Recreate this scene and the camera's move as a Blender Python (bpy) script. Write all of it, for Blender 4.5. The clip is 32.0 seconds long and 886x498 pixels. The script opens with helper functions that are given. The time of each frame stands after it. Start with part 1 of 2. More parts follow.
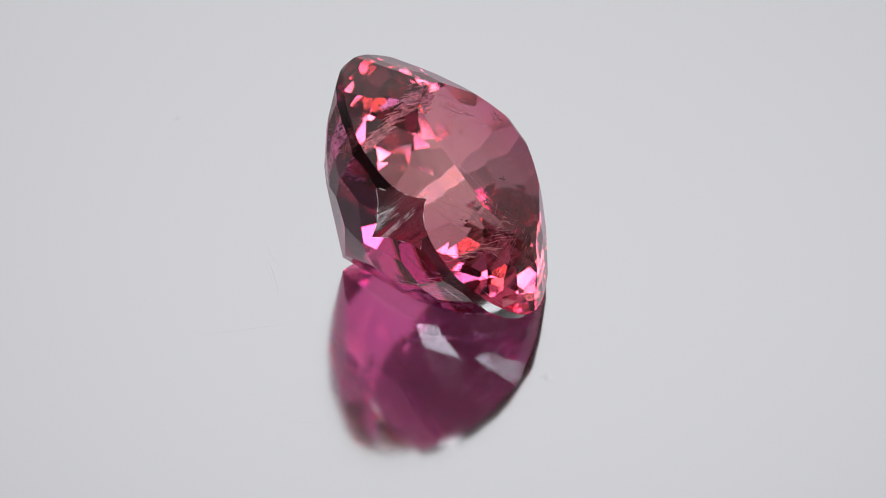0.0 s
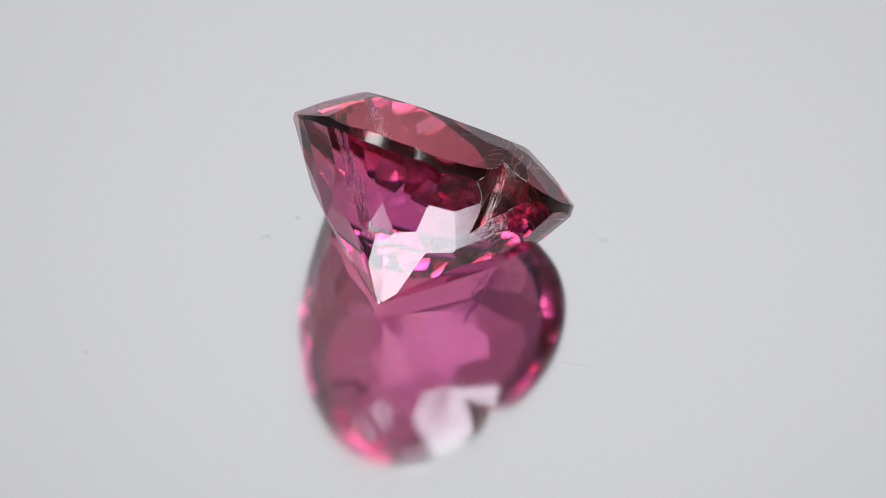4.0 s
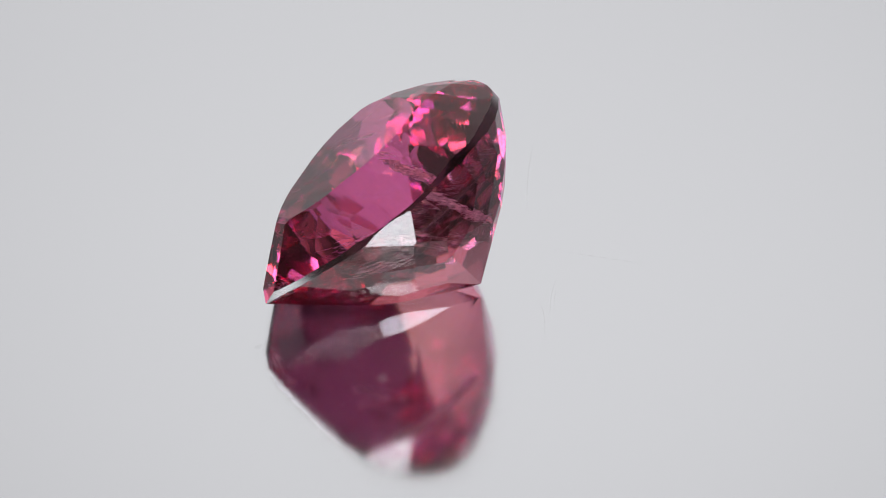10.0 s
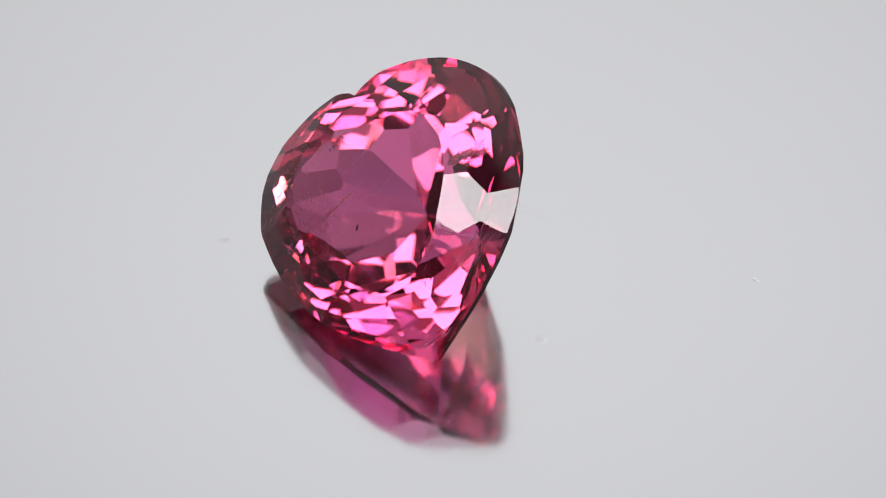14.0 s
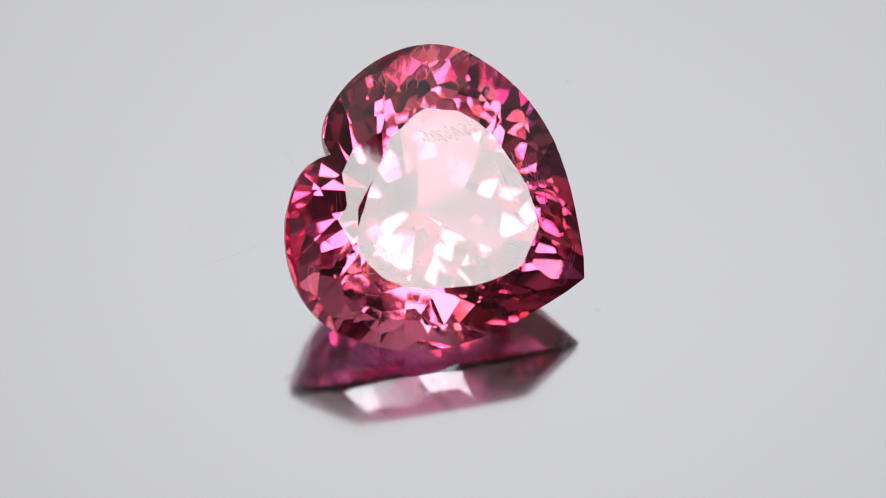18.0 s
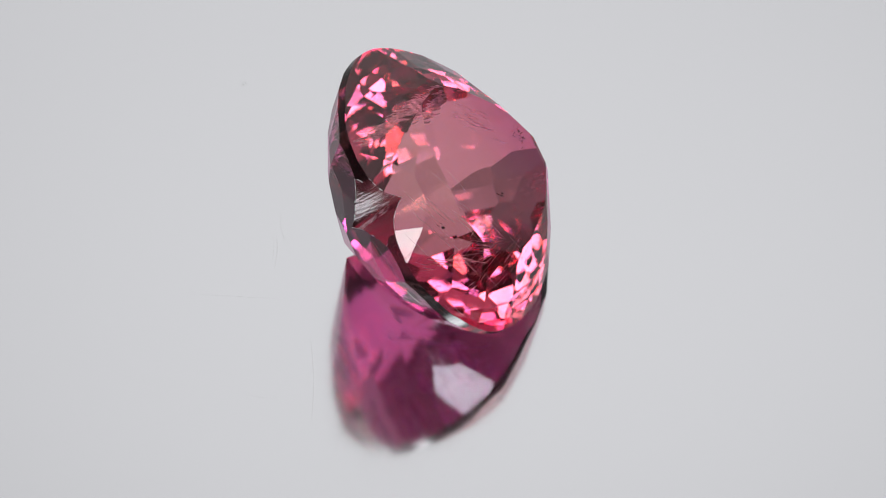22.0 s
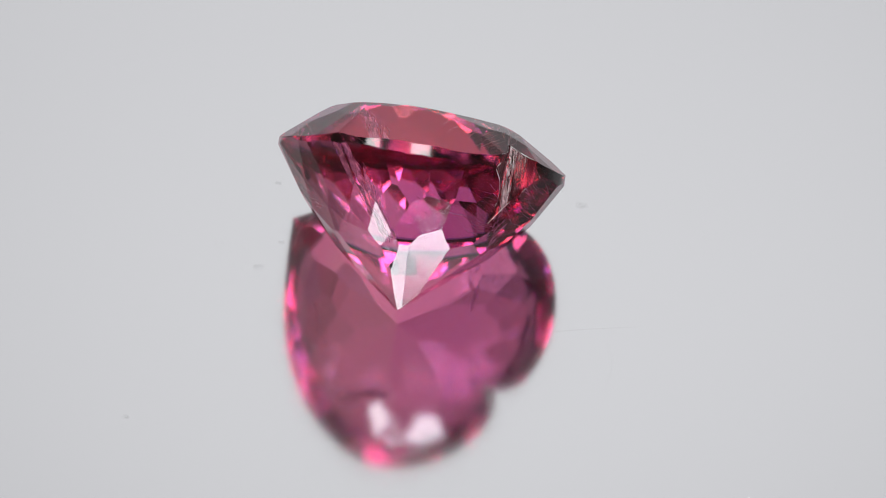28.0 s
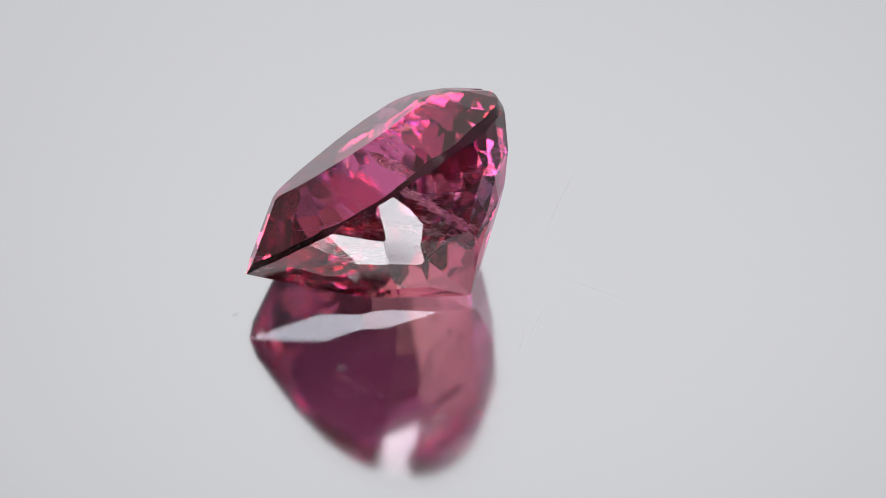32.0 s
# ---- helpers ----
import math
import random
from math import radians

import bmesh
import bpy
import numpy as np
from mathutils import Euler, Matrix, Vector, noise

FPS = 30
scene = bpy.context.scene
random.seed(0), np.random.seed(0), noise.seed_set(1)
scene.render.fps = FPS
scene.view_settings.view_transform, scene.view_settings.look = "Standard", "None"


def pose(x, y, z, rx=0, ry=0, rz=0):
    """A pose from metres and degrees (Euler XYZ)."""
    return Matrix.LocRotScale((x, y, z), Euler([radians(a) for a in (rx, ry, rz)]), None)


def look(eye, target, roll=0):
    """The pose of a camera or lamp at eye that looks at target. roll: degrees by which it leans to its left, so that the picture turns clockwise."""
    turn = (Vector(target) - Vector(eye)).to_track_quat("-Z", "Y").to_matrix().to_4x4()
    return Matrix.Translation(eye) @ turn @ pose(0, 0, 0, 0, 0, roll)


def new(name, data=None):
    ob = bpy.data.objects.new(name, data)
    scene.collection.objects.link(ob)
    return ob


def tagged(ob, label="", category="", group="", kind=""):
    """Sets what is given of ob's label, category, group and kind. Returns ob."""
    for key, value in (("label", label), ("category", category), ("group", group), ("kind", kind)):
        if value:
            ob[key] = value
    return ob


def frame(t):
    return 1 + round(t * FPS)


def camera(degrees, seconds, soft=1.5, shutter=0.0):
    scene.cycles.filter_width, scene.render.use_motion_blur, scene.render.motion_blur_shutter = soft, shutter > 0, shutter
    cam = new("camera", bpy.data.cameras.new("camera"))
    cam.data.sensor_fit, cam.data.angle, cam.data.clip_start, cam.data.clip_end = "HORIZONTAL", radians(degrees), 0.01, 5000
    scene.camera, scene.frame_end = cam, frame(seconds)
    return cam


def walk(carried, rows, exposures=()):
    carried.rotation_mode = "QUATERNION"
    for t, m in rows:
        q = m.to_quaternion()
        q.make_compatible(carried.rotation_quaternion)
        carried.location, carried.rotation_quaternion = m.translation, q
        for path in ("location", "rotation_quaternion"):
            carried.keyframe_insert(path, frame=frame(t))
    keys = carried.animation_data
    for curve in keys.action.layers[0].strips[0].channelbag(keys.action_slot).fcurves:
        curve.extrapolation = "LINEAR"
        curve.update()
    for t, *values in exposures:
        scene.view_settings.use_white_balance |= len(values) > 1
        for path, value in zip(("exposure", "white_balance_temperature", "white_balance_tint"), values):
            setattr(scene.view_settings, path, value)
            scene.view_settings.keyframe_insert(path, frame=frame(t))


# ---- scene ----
cam = camera(20.98, 32.0, soft=0.6)
cam.data.dof.use_dof = True
cam.data.dof.focus_distance = 0.1235
cam.data.dof.aperture_fstop = 90
EYE, AIM = Vector((0.001473, -0.092957, 0.089164)), Vector((0.001473, 0.0, 0.001419))
walk(cam, [(0.0, look(EYE, AIM, 1.63)), (32.0, look(EYE, AIM, 1.63))])

# many internal reflections inside the stone
scene.cycles.max_bounces = 24
scene.cycles.glossy_bounces = 24
scene.cycles.transmission_bounces = 24

# ---- world and exposure ----
world = bpy.data.worlds.new("studio_air")
world.use_nodes = True
world.node_tree.nodes["Background"].inputs[0].default_value = (0.5, 0.5, 0.52, 1)
world.node_tree.nodes["Background"].inputs[1].default_value = 0.05
scene.world = world
scene.view_settings.exposure = 0.0

MM = 0.001
SPIN = 15.678          # degrees a second, counter-clockwise from above
FACING = 17.45         # second at which the stone's table faces the lens


# ---- materials ----
def material(name):
    m = bpy.data.materials.new(name)
    m.use_nodes = True
    nt = m.node_tree
    nt.nodes.clear()
    return m, nt, nt.nodes.new("ShaderNodeOutputMaterial")


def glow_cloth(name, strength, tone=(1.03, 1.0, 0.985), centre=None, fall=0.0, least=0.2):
    """Cloth that glows by itself: a soft uneven weave, its fading from centre painted in."""
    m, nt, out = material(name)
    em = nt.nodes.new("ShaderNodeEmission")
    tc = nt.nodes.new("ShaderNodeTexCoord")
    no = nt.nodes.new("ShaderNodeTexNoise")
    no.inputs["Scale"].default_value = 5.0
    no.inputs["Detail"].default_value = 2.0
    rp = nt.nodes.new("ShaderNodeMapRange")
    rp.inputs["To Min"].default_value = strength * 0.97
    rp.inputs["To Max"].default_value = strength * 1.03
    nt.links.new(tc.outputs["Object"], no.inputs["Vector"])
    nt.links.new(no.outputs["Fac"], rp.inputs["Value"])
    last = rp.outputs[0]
    # light falloff painted into the emission: dims with squared distance from centre
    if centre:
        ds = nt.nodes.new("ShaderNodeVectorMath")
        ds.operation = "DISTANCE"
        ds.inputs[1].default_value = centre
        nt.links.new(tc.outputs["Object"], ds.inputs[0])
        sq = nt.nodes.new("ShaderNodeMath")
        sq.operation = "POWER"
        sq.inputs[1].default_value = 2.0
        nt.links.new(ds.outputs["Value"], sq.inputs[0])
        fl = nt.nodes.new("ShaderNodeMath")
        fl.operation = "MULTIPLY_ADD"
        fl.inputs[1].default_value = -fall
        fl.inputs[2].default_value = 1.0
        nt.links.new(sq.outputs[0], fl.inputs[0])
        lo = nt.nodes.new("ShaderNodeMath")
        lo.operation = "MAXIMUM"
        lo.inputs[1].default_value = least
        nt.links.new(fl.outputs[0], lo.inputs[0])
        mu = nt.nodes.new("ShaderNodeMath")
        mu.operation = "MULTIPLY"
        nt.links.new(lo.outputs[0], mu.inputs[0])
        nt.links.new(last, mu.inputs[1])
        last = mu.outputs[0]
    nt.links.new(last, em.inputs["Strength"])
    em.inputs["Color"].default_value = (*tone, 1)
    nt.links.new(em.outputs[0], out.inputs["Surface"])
    return m


def cloth(name, colour, rough=0.9):
    m, nt, out = material(name)
    b = nt.nodes.new("ShaderNodeBsdfPrincipled")
    tc = nt.nodes.new("ShaderNodeTexCoord")
    no = nt.nodes.new("ShaderNodeTexNoise")
    no.inputs["Scale"].default_value = 60.0
    no.inputs["Detail"].default_value = 6.0
    mx = nt.nodes.new("ShaderNodeMixRGB")
    mx.inputs[1].default_value = (*[c * 0.9 for c in colour], 1)
    mx.inputs[2].default_value = (*[min(1, c * 1.1) for c in colour], 1)
    bp = nt.nodes.new("ShaderNodeBump")
    bp.inputs["Strength"].default_value = 0.1
    nt.links.new(tc.outputs["Object"], no.inputs["Vector"])
    nt.links.new(no.outputs["Fac"], mx.inputs[0])
    nt.links.new(no.outputs["Fac"], bp.inputs["Height"])
    nt.links.new(mx.outputs[0], b.inputs["Base Color"])
    nt.links.new(bp.outputs[0], b.inputs["Normal"])
    b.inputs["Roughness"].default_value = rough
    nt.links.new(b.outputs[0], out.inputs["Surface"])
    return m


def mirror_finish():
    m, nt, out = material("mirror_acrylic")
    g = nt.nodes.new("ShaderNodeBsdfPrincipled")
    g.inputs["Metallic"].default_value = 1.0
    g.inputs["Base Color"].default_value = (0.86, 0.89, 0.94, 1)
    tc = nt.nodes.new("ShaderNodeTexCoord")
    no = nt.nodes.new("ShaderNodeTexNoise")
    no.inputs["Scale"].default_value = 900.0
    no.inputs["Detail"].default_value = 4.0
    rp = nt.nodes.new("ShaderNodeMapRange")
    rp.inputs["To Min"].default_value = 0.09
    rp.inputs["To Max"].default_value = 0.135
    nt.links.new(tc.outputs["Object"], no.inputs["Vector"])
    nt.links.new(no.outputs["Fac"], rp.inputs["Value"])
    nt.links.new(rp.outputs[0], g.inputs["Roughness"])
    nt.links.new(g.outputs[0], out.inputs["Surface"])
    return m


def gem_glass(name, one, other, deep_one, deep_other, rough=0.0, grooves=0.0, axis=(-0.35, 0.9, 0.0), span=(-0.0045, 0.0030)):
    """Tourmaline, its colour zoned across the heart: each ray is split into two of slightly different bend and tint, and tinted again at each reflection inside."""
    m, nt, out = material(name)
    tc = nt.nodes.new("ShaderNodeTexCoord")
    sp = nt.nodes.new("ShaderNodeVectorMath")
    sp.operation = "DOT_PRODUCT"
    sp.inputs[1].default_value = axis
    zone = nt.nodes.new("ShaderNodeMapRange")
    zone.inputs["From Min"].default_value = span[0]
    zone.inputs["From Max"].default_value = span[1]
    nt.links.new(tc.outputs["Object"], sp.inputs[0])
    nt.links.new(sp.outputs["Value"], zone.inputs["Value"])

    def zoned(c1, c2):
        mix = nt.nodes.new("ShaderNodeMixRGB")
        mix.inputs[1].default_value = (*c1, 1)
        mix.inputs[2].default_value = (*c2, 1)
        nt.links.new(zone.outputs[0], mix.inputs[0])
        return mix.outputs[0]

    # red and blue rays bend apart a little, as in all gems
    bent = []
    pair = nt.nodes.new("ShaderNodeMixShader")
    pair.inputs[0].default_value = 0.5
    for i, (ior, share) in enumerate(((1.613, (1.32, 1.05, 0.72)), (1.647, (0.68, 0.95, 1.28)))):
        ref = nt.nodes.new("ShaderNodeBsdfRefraction")
        ref.inputs["IOR"].default_value = ior
        nt.links.new(zoned([a * b for a, b in zip(one, share)], [a * b for a, b in zip(other, share)]), ref.inputs["Color"])
        nt.links.new(ref.outputs[0], pair.inputs[i + 1])
        bent.append(ref)
    total = pair.outputs[0]
    glo = nt.nodes.new("ShaderNodeBsdfGlossy")
    fre = nt.nodes.new("ShaderNodeFresnel")
    fre.inputs["IOR"].default_value = 1.63
    inner = nt.nodes.new("ShaderNodeMapRange")
    inner.inputs["From Min"].default_value = 0.4
    inner.inputs["From Max"].default_value = 0.95
    sheen = nt.nodes.new("ShaderNodeMixRGB")
    sheen.inputs[1].default_value = (0.98, 0.97, 0.98, 1)
    nt.links.new(zoned(deep_one, deep_other), sheen.inputs[2])
    nt.links.new(fre.outputs[0], inner.inputs["Value"])
    nt.links.new(inner.outputs[0], sheen.inputs[0])
    nt.links.new(sheen.outputs[0], glo.inputs["Color"])
    both = nt.nodes.new("ShaderNodeMixShader")
    nt.links.new(fre.outputs[0], both.inputs[0])
    nt.links.new(total, both.inputs[1])
    nt.links.new(glo.outputs[0], both.inputs[2])
    for n in (*bent, glo):
        n.inputs["Roughness"].default_value = rough
    if grooves:
        stretch = nt.nodes.new("ShaderNodeMapping")
        stretch.inputs["Scale"].default_value = (3600, 3600, 260)
        stretch.inputs["Rotation"].default_value = (0.5, 0.0, 0.0)
        lines = nt.nodes.new("ShaderNodeTexNoise")
        lines.inputs["Scale"].default_value = 1.0
        lines.inputs["Detail"].default_value = 3.0
        bump = nt.nodes.new("ShaderNodeBump")
        bump.inputs["Strength"].default_value = grooves
        bump.inputs["Distance"].default_value = 0.0003
        nt.links.new(tc.outputs["Object"], stretch.inputs[0])
        nt.links.new(stretch.outputs[0], lines.inputs["Vector"])
        nt.links.new(lines.outputs["Fac"], bump.inputs["Height"])
        for n in (*bent, glo, fre):
            nt.links.new(bump.outputs[0], n.inputs["Normal"])
    nt.links.new(both.outputs[0], out.inputs["Surface"])
    return m


def veil_finish(name, colour, solid, rough=0.2, metal=0.8):
    """An air-filled crack inside the stone: partly see-through, partly shining."""
    m, nt, out = material(name)
    tr = nt.nodes.new("ShaderNodeBsdfTransparent")
    gl = nt.nodes.new("ShaderNodeBsdfPrincipled")
    gl.inputs["Base Color"].default_value = (*colour, 1)
    gl.inputs["Metallic"].default_value = metal
    gl.inputs["Roughness"].default_value = rough
    tc = nt.nodes.new("ShaderNodeTexCoord")
    no = nt.nodes.new("ShaderNodeTexNoise")
    no.inputs["Scale"].default_value = 3000.0
    no.inputs["Detail"].default_value = 3.0
    rp = nt.nodes.new("ShaderNodeMapRange")
    rp.inputs["From Min"].default_value = 0.35
    rp.inputs["From Max"].default_value = 0.65
    rp.inputs["To Min"].default_value = solid * 0.4
    rp.inputs["To Max"].default_value = min(1.0, solid * 1.4)
    mx = nt.nodes.new("ShaderNodeMixShader")
    nt.links.new(tc.outputs["Object"], no.inputs["Vector"])
    nt.links.new(no.outputs["Fac"], rp.inputs["Value"])
    nt.links.new(rp.outputs[0], mx.inputs[0])
    nt.links.new(tr.outputs[0], mx.inputs[1])
    nt.links.new(gl.outputs[0], mx.inputs[2])
    nt.links.new(mx.outputs[0], out.inputs["Surface"])
    return m


# each bright spot and its fading is put into the cloth's own glow
TENT = glow_cloth("fading_glow_tent_cloth", 0.728, centre=(0.01, 0.4, 0.39), fall=4.0, least=0.3)
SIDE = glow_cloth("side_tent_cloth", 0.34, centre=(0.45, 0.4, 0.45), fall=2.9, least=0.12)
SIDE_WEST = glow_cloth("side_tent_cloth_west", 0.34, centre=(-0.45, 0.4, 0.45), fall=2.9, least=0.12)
TOP = glow_cloth("fading_glow_ceiling_cloth", 0.8, centre=(0, 0.25, 0.73), fall=1.1, least=0.45)
KEY = glow_cloth("softbox_diffuser", 11.0, (1.0, 0.99, 0.98))
KEY_LEFT = glow_cloth("left_softbox_diffuser", 10.0, (1.0, 0.99, 0.98))
KEY_TOP = glow_cloth("top_softbox_diffuser", 10.5, (1.0, 0.99, 0.98))
# fill glow added on the unseen front wall, lifts the stone's dark facets
FRONT_FILL = glow_cloth("front_fill_glow", 0.4, centre=(0, -0.51, 0.55), fall=5.0, least=0.12)
TABLE = cloth("grey_table_laminate", (0.16, 0.16, 0.165), 0.5)
BLACK = cloth("black_nylon", (0.02, 0.02, 0.02), 0.6)
MIRROR = mirror_finish()
EDGE = cloth("white_plastic", (0.7, 0.7, 0.7), 0.4)
TINTS = ((0.82, 0.57, 0.58), (0.78, 0.32, 0.63), (0.85, 0.59, 0.64), (0.85, 0.49, 0.67))
CROWN_TINTS = ((0.88, 0.32, 0.55), (0.93, 0.60, 0.57), TINTS[3], TINTS[2])
CROWN_ZONE = dict(axis=(-0.3, 0.9, 0.0), span=(-0.0042, 0.0036))
PINK = gem_glass("pink_tourmaline", *TINTS, 0.045)
FIRE = gem_glass("pink_tourmaline_crown", *CROWN_TINTS, 0.025, **CROWN_ZONE)
# same stone, but shade is put into the girdle's tint so it stays dim
GIRDLE_DARKENED = gem_glass("darkened_girdle", (0.16, 0.08, 0.075), (0.15, 0.07, 0.08), *TINTS[2:], 0.12)
GROOVED = gem_glass("ground_groove", (0.40, 0.11, 0.15), (0.42, 0.12, 0.16), *TINTS[2:], 0.2, 0.35)
VEIL = veil_finish("feather_crack", (1.0, 0.95, 1.0), 0.95, 0.4, 0.25)
SAWN = veil_finish("sawn_glass", (0.75, 0.58, 0.64), 0.5, 0.4, 0.2)
STREAK = veil_finish("rusty_streak", (0.42, 0.12, 0.15), 0.6, 0.5, 0.0)
CRYSTAL = cloth("dark_crystal", (0.05, 0.02, 0.03), 0.4)
DUST = cloth("pale_dust", (0.6, 0.6, 0.61), 0.9)
SMUDGE = veil_finish("grease_smudge", (0.55, 0.55, 0.57), 0.024, 0.6, 0.0)
SCRATCH = veil_finish("fine_scratch", (0.75, 0.75, 0.77), 0.07, 0.5, 0.0)


# ---- building helpers ----
def part(name, bm, mat, parent=None, label=""):
    me = bpy.data.meshes.new(name)
    bm.to_mesh(me)
    bm.free()
    me.materials.append(mat)
    ob = new(name, me)
    if parent:
        ob.parent = parent
    if label:
        ob["label"] = label
    return ob


def slab(size, centre, bevel=0.0):
    bm = bmesh.new()
    bmesh.ops.create_cube(bm, size=1.0, matrix=Matrix.Translation(centre) @ Matrix.Diagonal((*size, 1)))
    if bevel:
        bmesh.ops.bevel(bm, geom=bm.edges[:], offset=bevel, segments=2, affect="EDGES")
    return bm


# ---- the setting: a light tent on a table ----
def tent():
    t = 0.01
    tagged(part("floor", slab((1.2, 1.2, 0.02), (0, -0.1, -0.03)), TABLE), "grey laminate tabletop under the turning mirror", "tabletop", kind="structure")
    # walls and roof glow by themselves, no lamps stand behind them
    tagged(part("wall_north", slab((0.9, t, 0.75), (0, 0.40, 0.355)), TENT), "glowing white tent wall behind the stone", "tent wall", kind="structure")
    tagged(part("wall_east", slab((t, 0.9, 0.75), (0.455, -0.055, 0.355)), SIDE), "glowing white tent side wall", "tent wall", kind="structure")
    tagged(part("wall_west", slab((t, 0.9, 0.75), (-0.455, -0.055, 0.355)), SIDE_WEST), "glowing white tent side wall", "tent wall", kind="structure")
    # out of view; its own faint glow is added as fill light
    tagged(part("wall_south", slab((0.9, t, 0.75), (0, -0.51, 0.355)), FRONT_FILL), "dim grey cloth wall closing the tent", "tent wall", kind="structure")
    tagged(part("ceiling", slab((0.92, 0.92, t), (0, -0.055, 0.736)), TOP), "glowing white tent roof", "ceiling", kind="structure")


def softbox(az, el, dist, width, height, roll, lit):
    a, e = radians(az), radians(el)
    way = Vector((math.sin(a) * math.cos(e), -math.cos(a) * math.cos(e), math.sin(e)))
    root = tagged(new("softbox"), "square black softbox lamp with a white diffuser", "lamp")
    root.matrix_basis = look(way * dist, (0, 0, 0.005), roll)
    part("diffuser", slab((width, height, 0.004), (0, 0, 0), 0.001), lit, root, "glowing white diffuser")
    bm = bmesh.new()
    w, h, d = width / 2 + 0.006, height / 2 + 0.006, 0.06
    front = [bm.verts.new(p) for p in ((-w, -h, 0.004), (w, -h, 0.004), (w, h, 0.004), (-w, h, 0.004))]
    back = [bm.verts.new((v.co.x * 0.35, v.co.y * 0.35, d)) for v in front]
    for i in range(4):
        j = (i + 1) % 4
        bm.faces.new((front[i], front[j], back[j], back[i]))
    bm.faces.new(back)
    bm.faces.new(front[::-1])
    part("housing", bm, BLACK, root)
    # rod by which the box hangs from the roof
    back = root.matrix_basis @ Vector((0, 0, d))
    bm = bmesh.new()
    length = 0.731 - back.z + 0.01
    bmesh.ops.create_cone(bm, cap_ends=True, segments=12, radius1=0.006, radius2=0.006, depth=length,
                          matrix=root.matrix_basis.inverted() @ Matrix.Translation((back.x, back.y, back.z - 0.01 + length / 2)))
    part("rod", bm, BLACK, root, "black hanging rod")
    return root


tent()
softbox(30, 50, 0.32, 0.093, 0.12, 0, KEY)
softbox(-40, 50, 0.32, 0.084, 0.12, 0, KEY_LEFT)
softbox(-10, 63.2, 0.33, 0.12, 0.07, 0, KEY_TOP)


def filming_camera():
    """The black camera on its post that the stone's facets mirror as dark patches."""
    root = tagged(new("film_camera"), "black camera with a long macro lens on a post", "camera")
    root.matrix_basis = look(EYE, AIM, 1.63)
    bm = bmesh.new()
    for r, a, b in ((0.022, 0.006, 0.03), (0.020, 0.03, 0.034), (0.024, 0.034, 0.07), (0.022, 0.07, 0.09)):
        bmesh.ops.create_cone(bm, cap_ends=True, segments=40, radius1=r, radius2=r, depth=b - a, matrix=Matrix.Translation((0, 0, (a + b) / 2)))
    part("lens_barrel", bm, BLACK, root)
    part("body", slab((0.10, 0.07, 0.05), (0, 0, 0.115), 0.006), BLACK, root)
    foot = root.matrix_basis @ Vector((0, -0.03, 0.125))
    bm = bmesh.new()
    high = foot.z + 0.02
    bmesh.ops.create_cone(bm, cap_ends=True, segments=20, radius1=0.014, radius2=0.010, depth=high,
                          matrix=root.matrix_basis.inverted() @ Matrix.Translation((foot.x, foot.y, high / 2 - 0.02)))
    part("post", bm, BLACK, root, "black support post")


filming_camera()


# ---- the turning mirror ----
def turning_mirror():
    root = tagged(new("turntable"), "round mirror turntable, polished, finely scratched and dusty", "turntable")
    bm = bmesh.new()
    bmesh.ops.create_cone(bm, cap_ends=True, segments=128, radius1=0.15, radius2=0.15, depth=0.003, matrix=Matrix.Translation((0, 0, -0.0015)))
    bmesh.ops.bevel(bm, geom=[e for e in bm.edges if abs(e.verts[0].co.z - e.verts[1].co.z) < 1e-6], offset=0.0004, segments=2, affect="EDGES")
    part("mirror_disc", bm, MIRROR, root)
    bm = bmesh.new()
    bmesh.ops.create_cone(bm, cap_ends=True, segments=96, radius1=0.152, radius2=0.149, depth=0.017, matrix=Matrix.Translation((0, 0, -0.0115)))
    part("base", bm, EDGE, root, "white plastic base")
    # fine scratches in the polish
    for a, b, bow, w, broken in SCRATCHES:
        bm = bmesh.new()
        a, b = Vector(a), Vector(b)
        side = Vector((-(b - a).y, (b - a).x)).normalized()
        n = 24
        rows = []
        for i in range(n + 1):
            u = i / n
            p = a.lerp(b, u) + side * bow * 4 * u * (1 - u)
            ww = w * (0.3 + 0.7 * math.sin(math.pi * u))
            rows.append([bm.verts.new((*((p + side * k * ww / 2) * MM), 0.000012)) for k in (-1, 1)])
        for i in range(n):
            if not (broken and i % 3 == 2):
                bm.faces.new((rows[i][0], rows[i + 1][0], rows[i + 1][1], rows[i][1]))
        part("scratch", bm, SCRATCH, root, "hairline scratch")
    # dull finger-grease smudges, thin at their rims
    rng = random.Random(17)
    for x, y, wide in SMUDGES:
        bm = bmesh.new()
        for layer in range(4):
            ring = []
            for i in range(22):
                a = math.tau * i / 22
                rr = wide * (1.25 - 0.28 * layer) * rng.uniform(0.8, 1.15)
                ring.append(bm.verts.new(((x + rr * math.cos(a)) * MM, (y + rr * 0.8 * math.sin(a)) * MM, 0.000004 + 0.000003 * layer)))
            bm.faces.new(ring)
        part("smudge", bm, SMUDGE, root, "dull grey smudge")
    return root


# place and radius in millimetres
SMUDGES = ((-7.45, -7.45, 0.34), (8.05, 2.4, 0.30), (7.5, 0.2, 0.2), (9.2, -4.3, 0.2), (10.9, 14.7, 0.2))


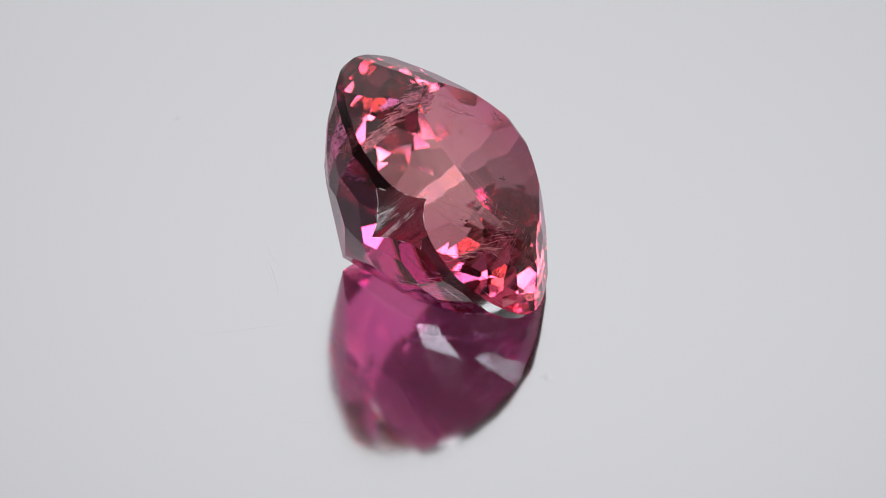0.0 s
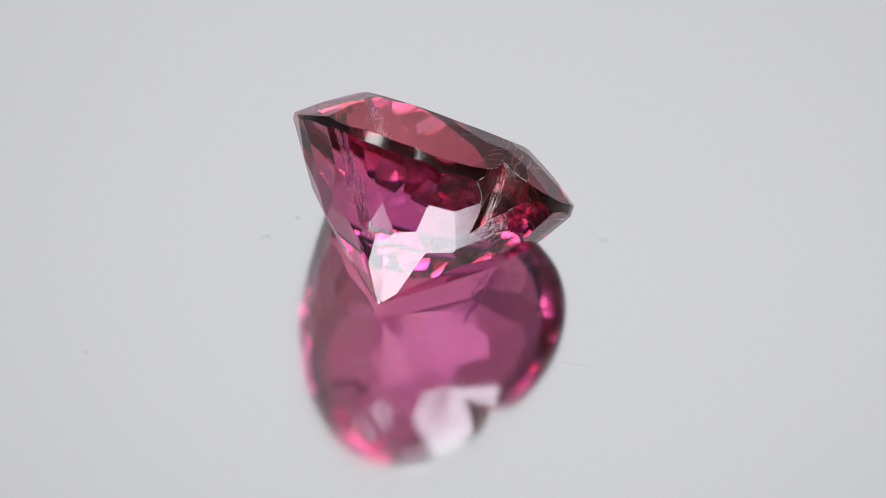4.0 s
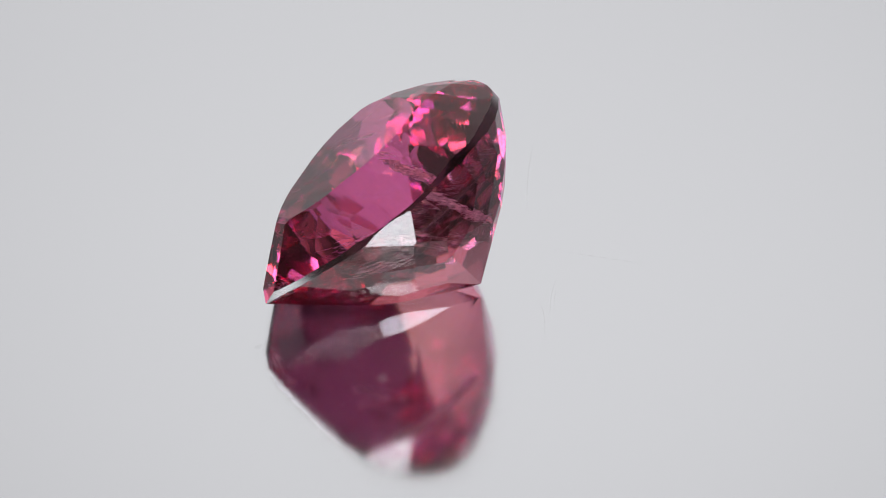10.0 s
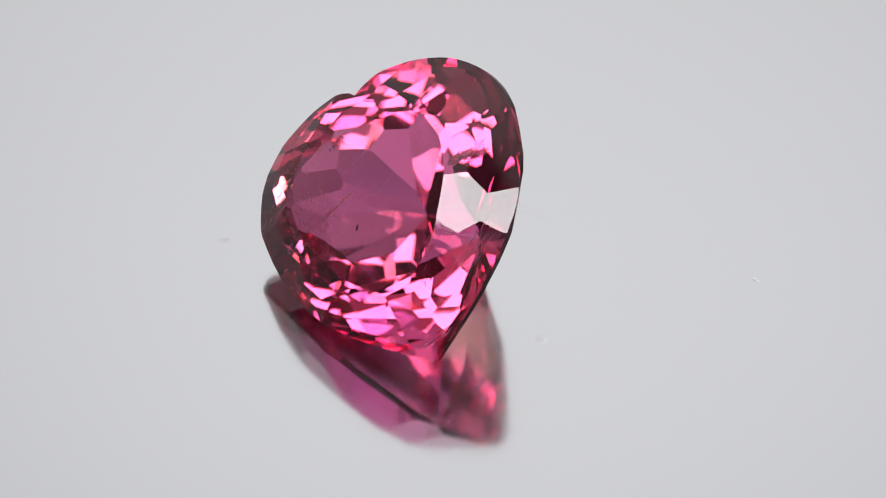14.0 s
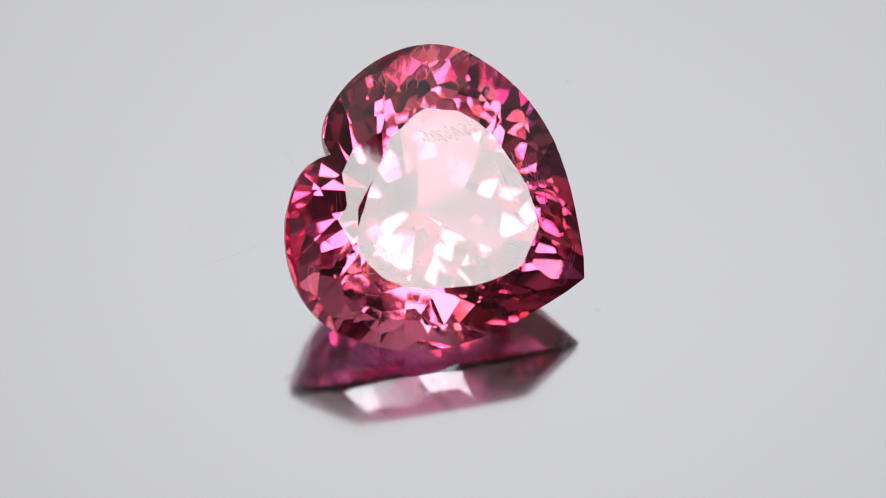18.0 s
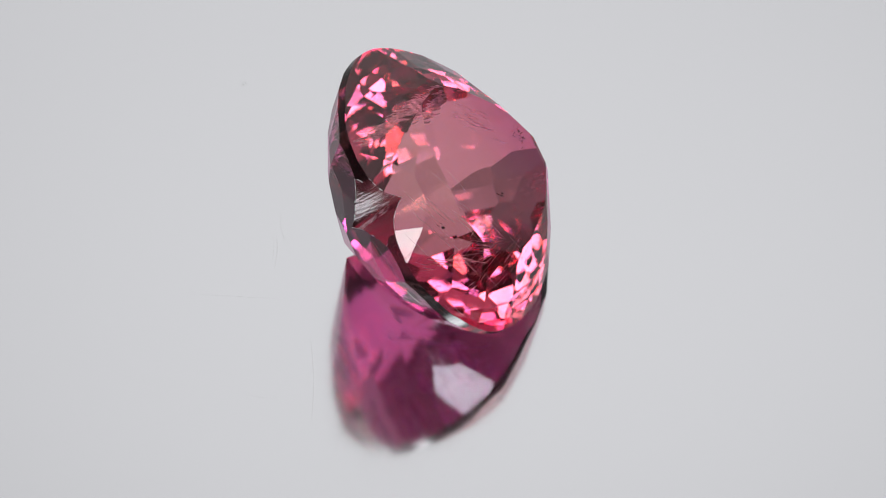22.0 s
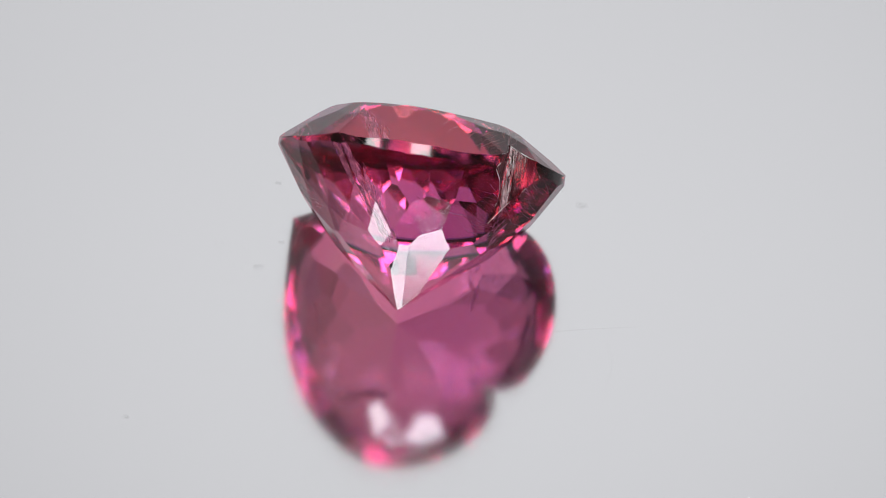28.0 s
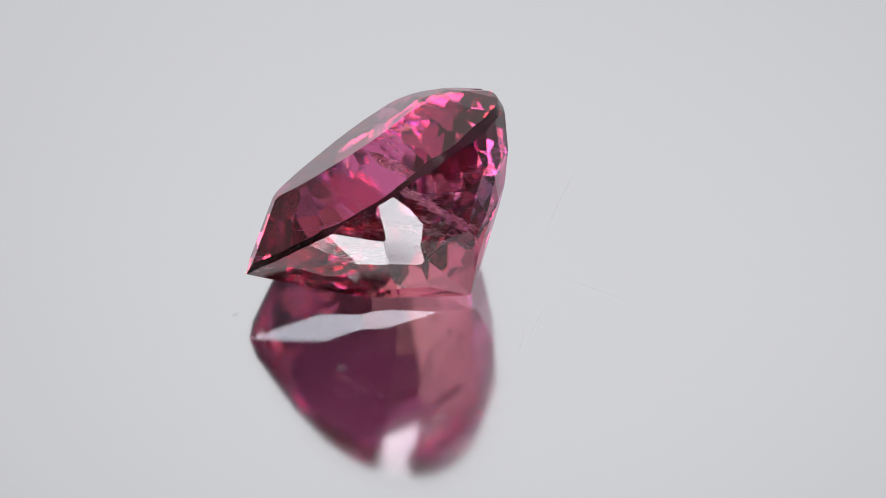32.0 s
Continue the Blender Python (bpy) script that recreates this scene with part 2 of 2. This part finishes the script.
# ends, bow and width in millimetres, in the mirror's own plane
SCRATCHES = (((-6.7, 3.4), (-12.4, 1.0), 0.15, 0.045, False), ((-0.2, 8.0), (-2.8, 7.05), 0.1, 0.04, False),
             ((-0.4, 8.15), (-2.6, 7.3), 0.1, 0.03, True), ((-0.9, 7.0), (1.5, 8.4), 0.2, 0.03, False),
             ((-4.85, 5.9), (-6.3, 10.8), 0.0, 0.05, True), ((-11.0, 2.4), (-11.6, 6.0), 0.5, 0.03, True))


def dust():
    """Grains of dust on the polish, thickest in a few clusters."""
    rng = random.Random(11)
    bm = bmesh.new()
    spots = [((-7.4, -7.6), 9, 0.3), ((8.0, 2.5), 7, 0.3), ((10.7, 1.4), 5, 0.3), ((9.0, 2.8), 6, 0.3), ((-7.2, -0.2), 5, 0.35),
             ((6.3, 9.3), 4, 0.3), ((-0.5, -9.6), 4, 0.25), ((0.0, 0.0), 40, 13.0)]
    for (x, y), n, spread in spots:
        for i in range(n):
            r = rng.uniform(0.006, 0.014) if spread > 1 else rng.uniform(0.006, 0.016)
            at = Vector((x + rng.gauss(0, spread), y + rng.gauss(0, spread), r * 0.5)) * MM
            m = Matrix.Translation(at) @ Euler((rng.random(), rng.random(), rng.random() * 6)).to_matrix().to_4x4() @ Matrix.Diagonal((r * MM * rng.uniform(1, 2.5), r * MM, r * 0.6 * MM, 1))
            bmesh.ops.create_icosphere(bm, subdivisions=1, radius=1.0, matrix=m)
    return tagged(part("dust", bm, DUST), "pale grey dust grains scattered on the mirror", "dust", kind="stuff")


# ---- the stone ----
def bez(p0, p1, p2, p3, n):
    return [Vector(p0) * (1 - t) ** 3 + 3 * t * (1 - t) ** 2 * Vector(p1) + 3 * t * t * (1 - t) * Vector(p2) + Vector(p3) * t ** 3
            for t in [i / n for i in range(n + 1)]]


TIP, WIDE, LOBE, NOTCH = (0, -9.113), (8.0, 1.565), (1.775, 6.742), (0, 5.835)
GIRDLE, CROWN = 0.13, 2.305


def half_outline(n=15):
    dy = WIDE[1] - TIP[1]
    s1 = bez(TIP, (WIDE[0] * 0.710, TIP[1] + dy * 0.32), (WIDE[0], WIDE[1] - dy * 0.42), WIDE, n)
    ly = LOBE[1] - WIDE[1]
    s2 = bez(WIDE, (WIDE[0], WIDE[1] + ly * 0.492), (LOBE[0] + (WIDE[0] - LOBE[0]) * 0.55, LOBE[1]), LOBE, n)
    lx, ny = LOBE[0], LOBE[1] - NOTCH[1]
    s3 = bez(LOBE, (LOBE[0] - lx * 0.5, LOBE[1]), (lx * 0.18, NOTCH[1] + ny * 0.45), NOTCH, 10)
    return s1 + s2[1:] + s3[1:]


OUTLINE = half_outline()


# the cutter's settings, tier by tier from the girdle to the culet and from the table to the girdle:
# the way that a facet faces (degrees), its slope (degrees) and how far it lies from the stone's centre (mm)
PAVILION_TIERS = (((83, 61.9, 6.26), (60.3, 59.1, 6.68), (37.6, 58.5, 7.06), (10.9, 55.7, 6.83), (-8.3, 56.2, 6.52), (-29.7, 59.6, 6.39), (-44.6, 58, 6.3), (-53.6, 57.5, 6.38), (-90, 52.4, 7.26)),
                  ((50.3, 57.4, 6.78), (21.2, 55.5, 6.89), (-5.6, 54.5, 6.44), (-18.7, 54.7, 6.28), (-36, 56.1, 6.2), (-49.8, 57.2, 6.27), (-56.7, 56.4, 6.41)),
                  ((90, 55.7, 5.97), (58.1, 48.7, 6.35), (33.9, 48.3, 6.59), (5.3, 48.8, 6.44), (-10, 50, 6.26), (-26.3, 51, 6.12), (-46.4, 49.2, 6.05), (-53.6, 52, 6.21), (-90, 46.5, 6.67)),
                  ((83.9, 51.7, 5.98), (48.8, 44.4, 6.38), (17.6, 44.4, 6.47), (-3.8, 45.5, 6.27), (-14.5, 47.1, 6.18), (-38.2, 45.1, 6.03), (-49.8, 48.3, 6.13), (-56.7, 47.5, 6.24)),
                  ((72, 41.5, 6.13), (32.1, 37.9, 6.43), (3.1, 39.3, 6.35), (-3.5, 38.8, 6.22), (-44.6, 42.4, 6.16), (-53.6, 42, 6.23), (-90, 36.6, 6.59)),
                  ((90, 42, 6.0), (66.5, 39.3, 6.12), (50, 36.5, 6.33), (6.2, 37, 6.36), (-8, 39.6, 6.13), (-23, 39.8, 6.13), (-50, 39.3, 6.23), (-49.8, 38.5, 6.29), (-56.7, 37.8, 6.37)))
CROWN_TIERS = (((82.9, 6.5, 2.75), (54.1, 17.8, 3.61), (20.5, 17.7, 3.69), (-3, 22.2, 3.94), (-29, 32.4, 4.33), (-40.5, 23.9, 4.02), (-45.6, 28, 4.29), (-90, 13.7, 3.56)),
               ((90, 21.5, 3.48), (69.9, 21.5, 3.65), (37, 27.5, 4.3), (4, 27.7, 4.35), (-16, 31, 4.34), (-38.1, 30.4, 4.37), (-46.4, 33.3, 4.59), (-53.8, 38.3, 4.9)),
               ((79.2, 29.5, 4.02), (56.7, 31.7, 4.37), (20.4, 32, 4.66), (-7.8, 33.5, 4.72), (-29.4, 32.3, 4.33), (-45.2, 35.9, 4.7), (-52.6, 38, 4.87), (-90, 34.6, 5.09)),
               ((90, 36.5, 4.39), (68.4, 37.5, 4.62), (36.3, 34.9, 4.89), (4, 35.1, 4.95), (-19, 37.2, 4.71), (-39.2, 37.7, 4.77), (-50.2, 38.1, 4.88), (-56.4, 38.3, 5)),
               ((76, 40, 4.78), (51.2, 37.8, 4.99), (20.4, 36.4, 5.09), (-13, 37.1, 4.82), (-29.7, 39.2, 4.85), (-46.3, 39.8, 4.92), (-54.3, 39.9, 5.03), (-90, 35.3, 5.41)))


CLEFT = 0.14


def stone_planes():
    """Half-spaces of one half of the heart: a point, an outward normal and the part that the facet belongs to."""
    out = []
    # girdle and notch wall
    for a, b in zip(OUTLINE, OUTLINE[1:]):
        d = (b - a).normalized()
        n = Vector((d.y, -d.x))
        kind = "notch" if n.x < -0.12 else "girdle"
        out.append((Vector((*a, 0)), Vector((*n, 0)), kind))
        if kind == "notch":
            # the cleft is ground deeper towards the pavilion
            out.append((Vector((*a, 0)), Vector((*n, -CLEFT)).normalized(), kind))
    out.append((Vector((0, 0, GIRDLE / 2 + CROWN)), Vector((0, 0, 1)), "table"))
    for tiers, up, kind in ((CROWN_TIERS, 1, "crown"), (PAVILION_TIERS, -1, "pavilion")):
        for way, slope, far in (facet for tier in tiers for facet in tier):
            w, e = radians(way), radians(slope)
            n = Vector((math.cos(w) * math.sin(e), math.sin(w) * math.sin(e), up * math.cos(e)))
            out.append((n * far, n, kind))
    return out


def stone_solid():
    """Cuts one half out of a block, plane by plane, and mirrors it. Returns faces by part, in metres."""
    bm = bmesh.new()
    bmesh.ops.create_cube(bm, size=40.0)
    kinds = ["block"]
    layer = bm.faces.layers.int.new("kind")
    for p, n, kind in stone_planes():
        got = bmesh.ops.bisect_plane(bm, geom=bm.verts[:] + bm.edges[:] + bm.faces[:], dist=1e-5, plane_co=p, plane_no=n, clear_outer=True)
        rim = [e for e in bm.edges if e.is_boundary]
        if len(rim) > 2:
            made = bmesh.ops.edgenet_fill(bm, edges=rim)
            if kind not in kinds:
                kinds.append(kind)
            for f in made["faces"]:
                f[layer] = kinds.index(kind)
    bmesh.ops.bisect_plane(bm, geom=bm.verts[:] + bm.edges[:] + bm.faces[:], dist=1e-5, plane_co=(0, 0, 0), plane_no=(-1, 0, 0), clear_outer=True)
    bmesh.ops.recalc_face_normals(bm, faces=bm.faces[:])
    centre = Vector((2.5, 0, -1))
    for f in bm.faces:
        if f.normal.dot(f.calc_center_median() - centre) < 0:
            f.normal_flip()
    polys = {}
    for f in bm.faces:
        pts = [v.co.copy() for v in f.verts]
        flip = [Vector((-q.x, q.y, q.z)) for q in reversed(pts)]
        polys.setdefault(kinds[f[layer]], []).extend((pts, flip))
    bm.free()
    return polys


def shell(polys):
    bm = bmesh.new()
    for pts in polys:
        bm.faces.new([bm.verts.new(q * MM) for q in pts])
    bmesh.ops.remove_doubles(bm, verts=bm.verts[:], dist=2e-7)
    flat = [e for e in bm.edges if len(e.link_faces) == 2 and e.calc_face_angle(1) < 1e-3]
    if flat:
        bmesh.ops.dissolve_edges(bm, edges=flat, use_verts=False)
    return bm


def sliver(bm, at, along, length, width, rng):
    """A thin bent flake, wider in its middle."""
    along = along.normalized()
    side = along.cross(Vector((rng.uniform(-1, 1), rng.uniform(-1, 1), rng.uniform(-0.4, 0.4)))).normalized()
    bow = side.cross(along) * rng.uniform(-0.12, 0.12) * length
    rows = []
    for i in range(5):
        u = i / 4
        w = width * (0.15 + math.sin(math.pi * u)) * rng.uniform(0.6, 1.2)
        mid = at + along * (u - 0.5) * length + bow * (4 * u * (1 - u))
        rows.append((bm.verts.new((mid - side * w / 2) * MM), bm.verts.new((mid + side * w / 2) * MM)))
    for (a, b), (c, d) in zip(rows, rows[1:]):
        bm.faces.new((a, b, d, c))


def feather(name, ends, count, spread, length, width, seed, root, mat, label):
    rng = random.Random(seed)
    a, b, c = (Vector(p) for p in ends)
    bm = bmesh.new()
    for i in range(count):
        u = rng.random()
        mid = a.lerp(b, u * 2) if u < 0.5 else b.lerp(c, u * 2 - 1)
        mid += Vector((rng.gauss(0, spread), rng.gauss(0, spread * 0.6), rng.gauss(0, spread * 0.5)))
        way = (c - a).normalized() + Vector((rng.gauss(0, 0.12), rng.gauss(0, 0.12), rng.gauss(0, 0.12))) + Vector((0.35, 0.15, 0))
        sliver(bm, mid, way, length * rng.uniform(0.4, 1.3), width * rng.uniform(0.4, 1.4), rng)
    return part(name, bm, mat, root, label)


def feathers(root):
    feather("feather_inclusion", ((4.4, -0.3, 1.2), (3.7, 0.6, -1.1), (3.3, 1.5, -3.8)), 210, 0.14, 0.95, 0.1, 3, root, VEIL, "silvery feather crack inside the stone")
    feather("feather_inclusion", ((-3.6, 0.3, 0.2), (-3.2, 1.1, -1.8), (-2.8, 1.8, -3.4)), 34, 0.2, 1.0, 0.06, 5, root, VEIL, "silvery feather crack inside the stone")
    feather("feather_inclusion", ((-0.7, -8.1, 0.2), (0.2, -8.0, 0.1), (1.0, -7.6, -0.2)), 45, 0.16, 0.4, 0.05, 8, root, VEIL, "bruised streaks near the heart's tip")
    feather("feather_inclusion", ((2.2, -4.6, -1.0), (2.8, -3.6, -1.6), (3.2, -2.4, -2.4)), 45, 0.45, 0.9, 0.05, 9, root, VEIL, "fine streaks inside the stone")
    # bright saw marks down the walls of the cleft
    marks = random.Random(31)
    bm = bmesh.new()
    crease = [(-1, -2, marks.random()) for i in range(34)] + [(-1, -3, marks.random()) for i in range(26)] + [(-1, -4, marks.random() ** 0.4) for i in range(12)]
    for side, k, u in crease + [(1, -2, 0.3), (1, -2, 0.6), (1, -3, 0.5), (1, -3, 0.8)]:
        d = (OUTLINE[k + 1] - OUTLINE[k]).normalized()
        n = Vector((d.y, -d.x))
        at = OUTLINE[k].lerp(OUTLINE[k + 1], u) + n * 0.012
        floor_z = -(5.97 - 0.826 * at.y) / 0.448 + 0.1
        top = marks.uniform(floor_z + 0.3, 0.5)
        long = min(marks.uniform(0.3, 1.1), top - floor_z)
        w = d * marks.uniform(0.005, 0.018)
        vs = []
        for g, f in ((0, 0.3), (0.3, 1), (0.7, 0.8), (1, 0.2)):
            z = top - long * g
            for e in (-1, 1):
                q = at + n * CLEFT * z + w * e * f
                vs.append(bm.verts.new((side * q.x * MM, q.y * MM, z * MM)))
        for i in (0, 2, 4):
            bm.faces.new((vs[i], vs[i + 1], vs[i + 3], vs[i + 2]))
    part("saw_mark", bm, SAWN, root, "bright saw marks in the cleft")
    hairs = random.Random(21)
    bm = bmesh.new()
    for i in range(16):
        at = Vector((-3.0 + hairs.gauss(0, 1.3), 1.5 + hairs.gauss(0, 1.6), -0.9 + hairs.gauss(0, 0.7)))
        sliver(bm, at, Vector((1.0, 0.45 + hairs.gauss(0, 0.06), -0.15)), hairs.uniform(1.2, 3.2), 0.022, hairs)
    part("needle_inclusion", bm, VEIL, root, "hair-thin needles inside the stone")
    for spot, wide, n, mat, label in (((-3.9, -0.4, 0.5), 0.85, 70, STREAK, "rusty hair-thin needles inside the stone"),
                                      ((-3.6, 1.8, 0.3), 0.7, 26, VEIL, "pale hair-thin needles inside the stone"),
                                      ((1.2, -5.0, 1.2), 0.35, 26, STREAK, "rusty specks near the heart's tip")):
        bm = bmesh.new()
        for i in range(n):
            at = Vector(spot) + Vector((hairs.gauss(0, wide), hairs.gauss(0, wide * 1.3), hairs.gauss(0, wide * 0.45)))
            way = Vector((0.29, -0.67, 0.55)) + Vector((hairs.gauss(0, 0.1), hairs.gauss(0, 0.1), hairs.gauss(0, 0.1)))
            size = hairs.uniform(0.5, 1.5) if wide > 0.5 else hairs.uniform(0.15, 0.4)
            sliver(bm, at, way, size, 0.028 if wide > 0.5 else 0.06, hairs)
        part("needle_inclusion", bm, mat, root, label)
    rng = random.Random(4)
    for spot, n in (((-1.53, -1.24, 1.01), 5), ((1.2, -5.2, 1.0), 8), ((-1.9, 3.6, 0.6), 4)):
        bm = bmesh.new()
        for i in range(n):
            q = Vector(spot) + Vector((rng.gauss(0, 0.16), rng.gauss(0, 0.16), rng.gauss(0, 0.05)))
            sliver(bm, q, Vector((0.6, 1, 0.1)), rng.uniform(0.12, 0.35), rng.uniform(0.05, 0.12), rng)
        part("crystal_inclusion", bm, CRYSTAL, root, "tiny dark crystals inside the stone")


# how the stone lies: columns are its own axes
LIE = Matrix(((0.4827, -0.8716, 0.0853), (0.6418, 0.2858, -0.7116), (0.5958, 0.3983, 0.6974)))
SPOT = Vector((0.4227, -1.7183, 6.1557)) * MM


def notch_glint(polys, root):
    """Pale broken tubes along the cleft's edge, painting in its fine bright glint."""
    edges = {}
    for pts in polys:
        keys = [tuple(round(c, 3) for c in q) for q in pts]
        for a, b in zip(keys, keys[1:] + keys[:1]):
            edges.setdefault(frozenset((a, b)), []).append((a, b))
    rng = random.Random(41)
    bm = bmesh.new()
    for pairs in edges.values():
        a, b = (Vector(q) for q in pairs[0])
        if len(pairs) > 1 or (a - b).length < 1e-3 or abs(a.x) + abs(b.x) < 1e-2 or rng.random() < 0.5:
            continue
        r0, r1 = rng.uniform(0.003, 0.015), rng.uniform(0.003, 0.015)
        m = Matrix.Translation((a + b) / 2 * MM) @ (b - a).to_track_quat("Z", "Y").to_matrix().to_4x4()
        bmesh.ops.create_cone(bm, cap_ends=True, segments=5, radius1=r0 * MM, radius2=r1 * MM, depth=(b - a).length * MM, matrix=m)
    part("notch_glint", bm, VEIL, root, "finely chipped bright edge of the cleft")


def gemstone():
    root = tagged(new("gemstone"), "heart-cut pink tourmaline lying tilted on a mirror", "gemstone")
    polys = stone_solid()
    part("table_facet", shell(polys["table"]), FIRE, root)
    part("crown", shell(polys["crown"]), FIRE, root)
    girdle = part("girdle", shell(polys["girdle"]), GIRDLE_DARKENED, root, "polished rounded girdle")
    groove = part("notch_groove", shell(polys["notch"]), GROOVED, root, "ground groove of the heart's cleft")
    for f in (*girdle.data.polygons, *groove.data.polygons):
        f.use_smooth = True
    notch_glint(polys["notch"], root)
    part("pavilion", shell(polys["pavilion"]), PINK, root)
    feathers(root)
    low = min((LIE @ (q * MM)).z for group in polys.values() for pts in group for q in pts)
    spot = Vector((SPOT.x, SPOT.y, -low + 0.00001))
    return root, Matrix.LocRotScale(spot, LIE.to_quaternion(), None)


mirror = turning_mirror()
grains = dust()
stone, lying = gemstone()


def motions():
    times = [i * 0.5 for i in range(65)]
    turn = lambda t: Matrix.Rotation(radians(SPIN * (t - FACING)), 4, "Z")
    walk(stone, [(t, turn(t) @ lying) for t in times])
    walk(mirror, [(t, turn(t)) for t in times])
    walk(grains, [(t, turn(t)) for t in times])


motions()
